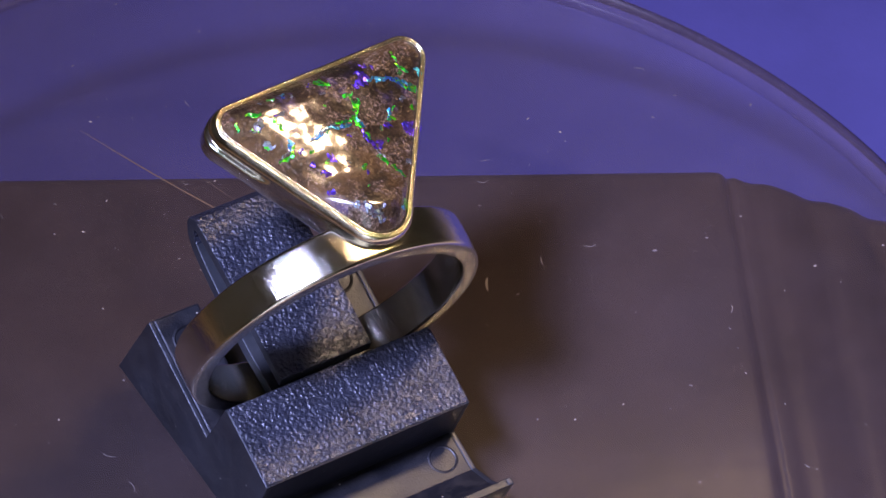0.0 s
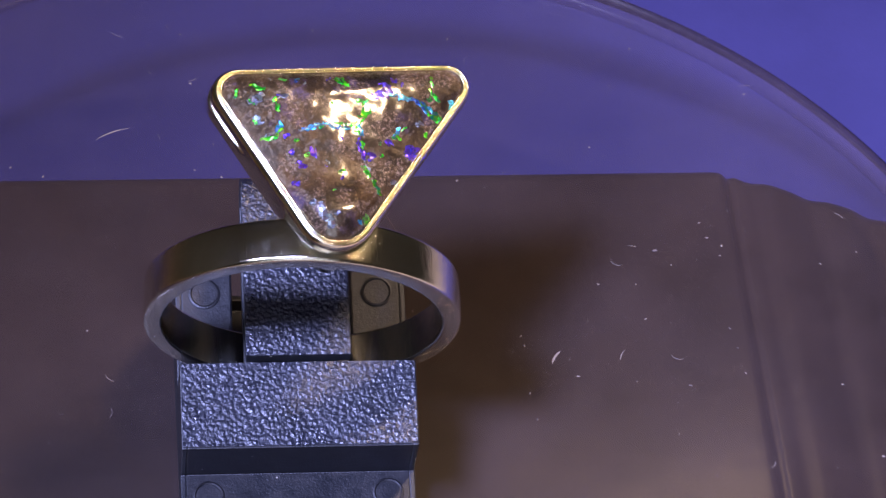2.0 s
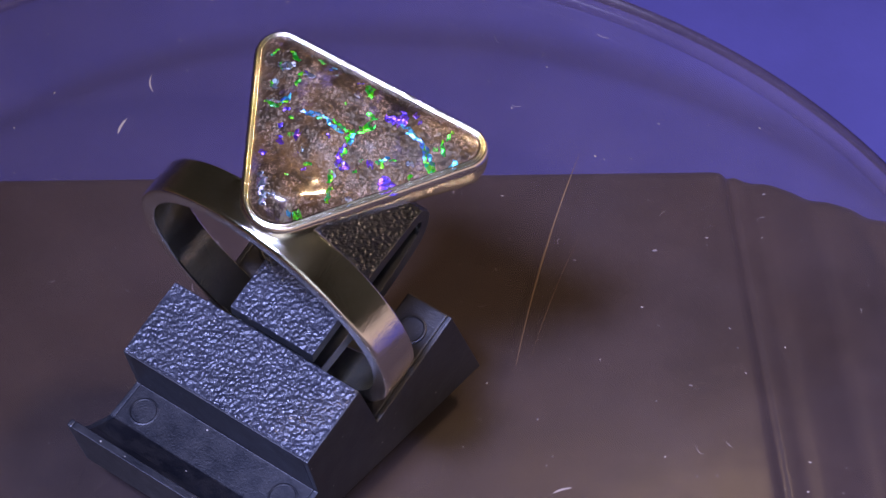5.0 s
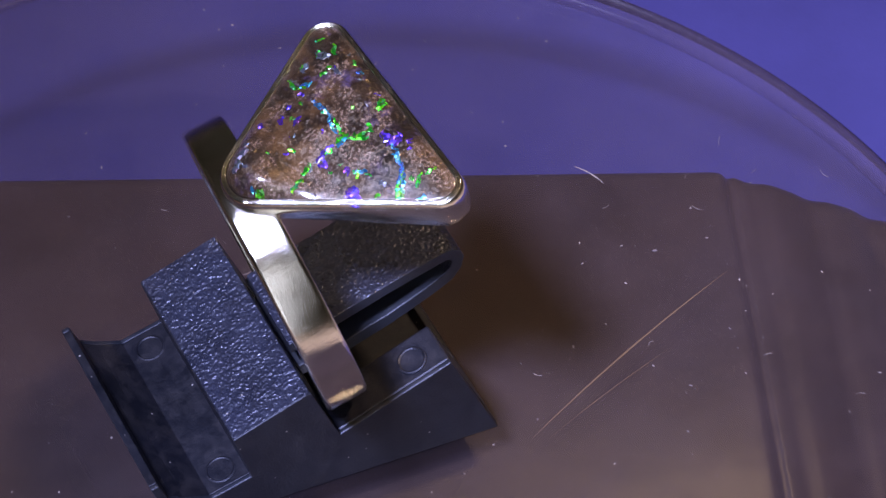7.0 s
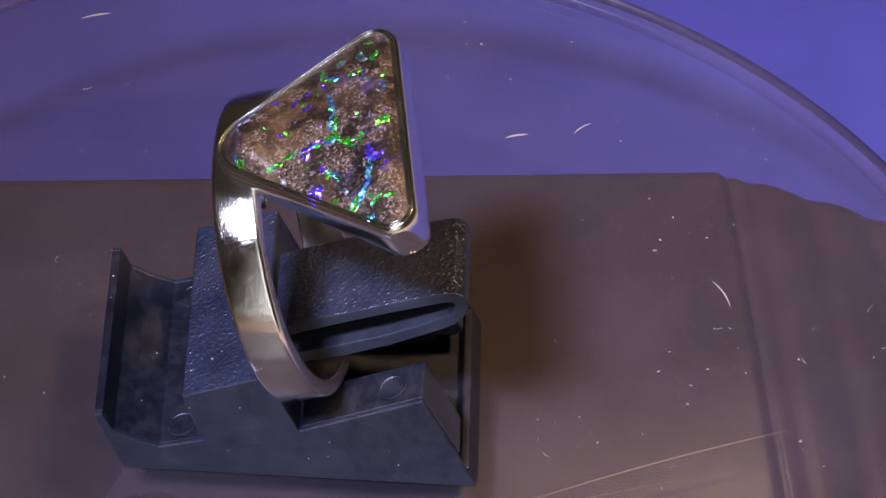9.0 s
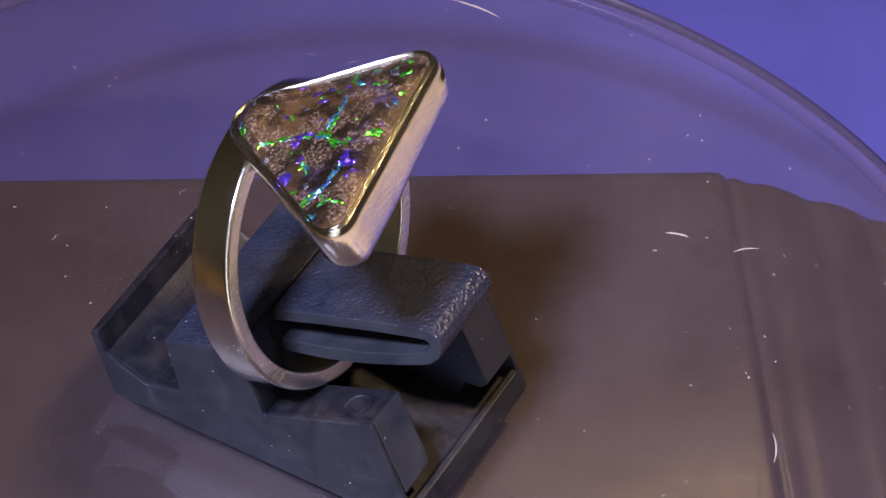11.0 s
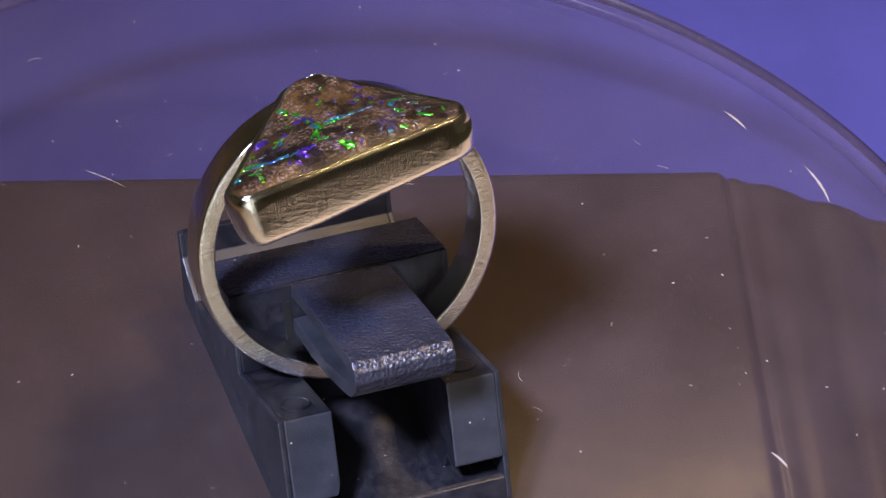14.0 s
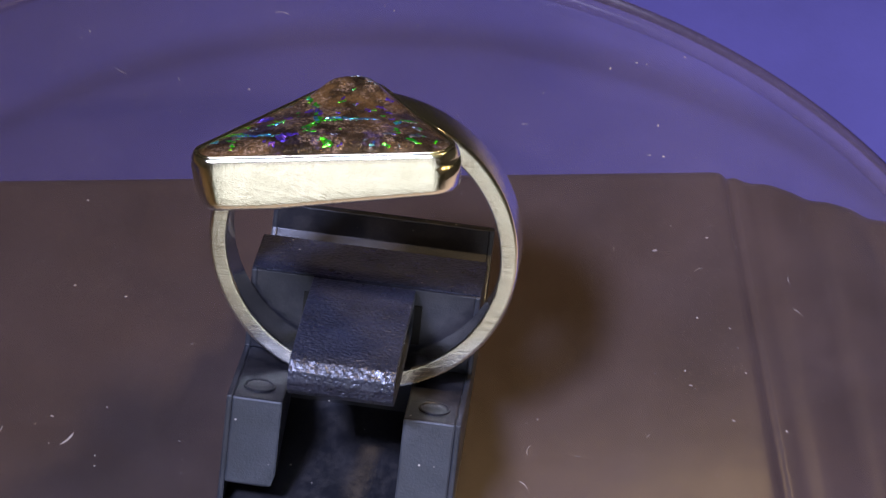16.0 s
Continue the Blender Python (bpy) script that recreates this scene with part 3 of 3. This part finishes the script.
def gem():
    rings = []
    outline = divided(INNER, 0.3)
    for k in range(40):
        s = 1 - k / 40
        rings.append([(CENTRE[0] + (x - CENTRE[0]) * s, CENTRE[1] + (y - CENTRE[1]) * s) for x, y in outline])
    return loft([[(x, y, gem_height(x, y, k / 40)) for x, y in r] for k, r in enumerate(rings)], GEM)


gem_part = part("boulder_opal", gem(), STONE, ring, "brown boulder opal with green and blue veins", smooth=True)


def edge_of(x, y):
    """How far inwards a point of the gem lies: 0 at the rim, 1 in the middle."""
    d = Vector((x - CENTRE[0], y - CENTRE[1]))
    best = 1e9
    for i, p in enumerate(INNER):
        q = INNER[(i + 1) % len(INNER)]
        a, b = Vector(p) - Vector(CENTRE), Vector(q) - Vector(CENTRE)
        den = d.x * (b - a).y - d.y * (b - a).x
        if abs(den) > 1e-9:
            t = (a.x * (b - a).y - a.y * (b - a).x) / den
            s = (a.x * d.y - a.y * d.x) / den
            if t > 0 and -1e-6 <= s <= 1:
                best = min(best, t)
    return max(0.0, 1 - 1 / best)


# slivers of opal in the gem, and one painted highlight: start, end and width
GREEN_VEINS = [(-0.9, 0.1, 0.2, 0.0, 0.3), (0.2, 0.0, 1.1, 0.4, 0.4), (1.1, 0.4, 1.1, 1.5, 0.35), (0.6, 1.8, 1.4, 1.7, 0.45), (4.8, 2.1, 5.5, 1.2, 0.35), (5.5, 1.1, 6.2, 1.0, 0.45), (5.5, 3.0, 6.2, 2.2, 0.3), (-6.1, 2.7, -5.1, 2.4, 0.45), (-7.1, 1.8, -6.8, 2.4, 0.3), (-4.5, 1.8, -4.3, 0.8, 0.4), (-0.6, 3.4, 0.1, 2.8, 0.75), (-1.0, 1.5, -0.8, 1.5, 0.25), (5.6, 3.9, 5.8, 3.8, 0.3), (1.6, -3.5, 2.0, -4.6, 0.45), (0.8, -6.5, 1.2, -6.1, 0.5), (3.0, -0.3, 3.5, -0.7, 0.3), (-3.4, -1.2, -3.1, -1.0, 0.3), (-2.6, -2.3, -2.5, -1.9, 0.4)]
GREEN_SPOTS = [(1.4, -3.4, 1.0, -2.6, 0.5), (5.2, -0.3, 5.2, 0.1, 0.35), (6.2, 1.0, 5.9, 1.5, 0.4), (0.2, 2.7, 0.2, 3.0, 0.3), (5.7, 3.1, 5.7, 3.6, 0.3), (5.4, 2.1, 5.6, 2.4, 0.3), (0.8, 0.6, 1.6, 1.3, 0.45), (-5.5, -1.0, -4.5, -0.8, 0.4), (-4.7, -1.0, -4.1, -0.3, 0.35), (2.9, -0.6, 3.3, -0.3, 0.3), (0.8, -0.6, 0.6, -0.0, 0.5), (1.0, -1.6, 0.9, -1.0, 0.4)]
BLUE_VEINS = [(0.7, 0.2, 0.9, -0.7, 0.45), (3.4, 2.1, 4.8, 2.1, 0.3), (4.8, 2.0, 5.3, 1.3, 0.35), (-4.5, -0.6, -4.2, 0.2, 0.45), (6.8, 1.8, 7.1, 2.4, 0.5), (0.5, -6.7, 0.7, -6.5, 0.3), (-2.9, -0.4, -1.5, -0.0, 0.35), (-1.5, -0.0, 0.2, -0.3, 0.35), (2.8, 2.4, 4.5, 2.2, 0.35), (4.5, 2.2, 6.0, 1.3, 0.4), (-3.2, 2.9, -2.9, 3.3, 0.35), (3.1, -0.6, 3.4, 0.2, 0.3)]
VIOLET_SPOTS = [(1.7, 2.1, 3.1, 2.5, 0.55), (2.4, 3.2, 2.9, 2.5, 0.45), (3.6, 3.1, 3.8, 3.1, 0.3), (2.5, -1.0, 2.8, -0.7, 0.5), (3.9, -1.0, 4.1, -1.9, 0.35), (-2.4, -2.0, -2.0, -1.9, 0.5), (0.7, -0.8, 1.1, -2.3, 0.3), (-4.0, -1.0, -3.8, -0.6, 0.3), (-3.0, -3.0, -3.0, -2.5, 0.5), (4.5, -2.0, 4.1, -0.9, 0.8), (-3.5, -2.1, -3.5, -1.7, 0.3), (-3.6, -4.1, -3.1, -4.0, 0.35), (1.5, -2.3, 1.4, -1.7, 0.5), (3.0, 3.4, 3.4, 3.5, 0.4)]
# the last patch is a highlight near the corner, put into the colour
PALE_PATCHES = [(-3.1, -0.5, -2.0, -0.2, 0.4), (-2.0, -0.2, -0.9, 0.1, 0.35), (-5.4, -0.9, -4.5, -0.6, 0.35), (2.8, -3.4, 3.3, -3.7, 0.7), (1.1, -2.3, 1.4, -3.0, 0.35), (-5.9, 0.5, -5.3, -0.0, 0.6), (-6.2, 1.4, -5.2, 2.0, 0.8), (-4.4, 1.7, -3.7, 2.1, 0.6), (-2.4, -5.3, -1.0, -7.0, 0.9)]


def fleck(x0, y0, x1, y1, width, seed):
    """A ragged sliver of opal lying in the gem's face."""
    rnd = random.Random(seed)
    bm = bmesh.new()
    a, b = Vector((x0, y0)), Vector((x1, y1))
    side = Vector((-(b - a).y, (b - a).x)).normalized()
    rows = []
    n = max(4, int((b - a).length / 0.16))
    for k in range(n + 1):
        s = k / n
        p = a.lerp(b, s) + side * rnd.uniform(-0.2, 0.2) * width
        w = width / 2 * (math.sin(math.pi * (0.12 + 0.76 * s)) ** 0.6) * rnd.uniform(0.5, 1.2)
        row = []
        for q, lift in ((-1, -0.03), (-0.5, 0.025), (0, 0.03), (0.5, 0.025), (1, -0.03)):
            v = p + side * w * q
            row.append(bm.verts.new(GEM @ Vector((v.x, v.y, gem_height(v.x, v.y, edge_of(v.x, v.y)) + lift))))
        rows.append(row)
    for r, q in zip(rows, rows[1:]):
        for i in range(4):
            bm.faces.new((r[i], r[i + 1], q[i + 1], q[i]))
    return bm


for kind, mat in ((PALE_PATCHES, PALE), (VIOLET_SPOTS, VIOLET), (BLUE_VEINS, BLUE), (GREEN_VEINS, GREEN), (GREEN_SPOTS, GREEN)):
    for i, (x0, y0, x1, y1, w) in enumerate(kind):
        part("opal_vein_or_glint", fleck(x0, y0, x1, y1, w * (1.3 if mat is GREEN else 1.0 if mat is PALE else 1.8 if mat is VIOLET else 1.4), i), mat, gem_part)


def sprinkle(count, seed):
    """Small flecks strewn over the gem's face."""
    rnd = random.Random(seed)
    for i in range(count):
        while True:
            x, y = rnd.uniform(-7, 7.5), rnd.uniform(-7.5, 4.2)
            a, b, c = (Vector(p) for p in TRI)
            if 0.13 < edge_of(x, y) and min((b - a).cross(Vector((x, y)) - a), (c - b).cross(Vector((x, y)) - b), (a - c).cross(Vector((x, y)) - c)) > 0:
                break
        t, r = rnd.uniform(0, 6.28), rnd.uniform(0.08, 0.28)
        part("opal_fleck", fleck(x - r * math.cos(t), y - r * math.sin(t), x + r * math.cos(t), y + r * math.sin(t), r * rnd.uniform(1.0, 1.9), 100 + i), rnd.choice((GREEN, GREEN, BLUE, VIOLET, VIOLET, PALE)), gem_part)


sprinkle(22, 11)


# ---------------------------------------------------------------- the turning
def motions():
    rows = [(t / 2, pose(0, 0, 0, 0, 0, TURN0 - RATE * t / 2)) for t in range(33)]
    for thing in (plate_thing, dust, holder, ring):
        walk(thing, rows)


motions()
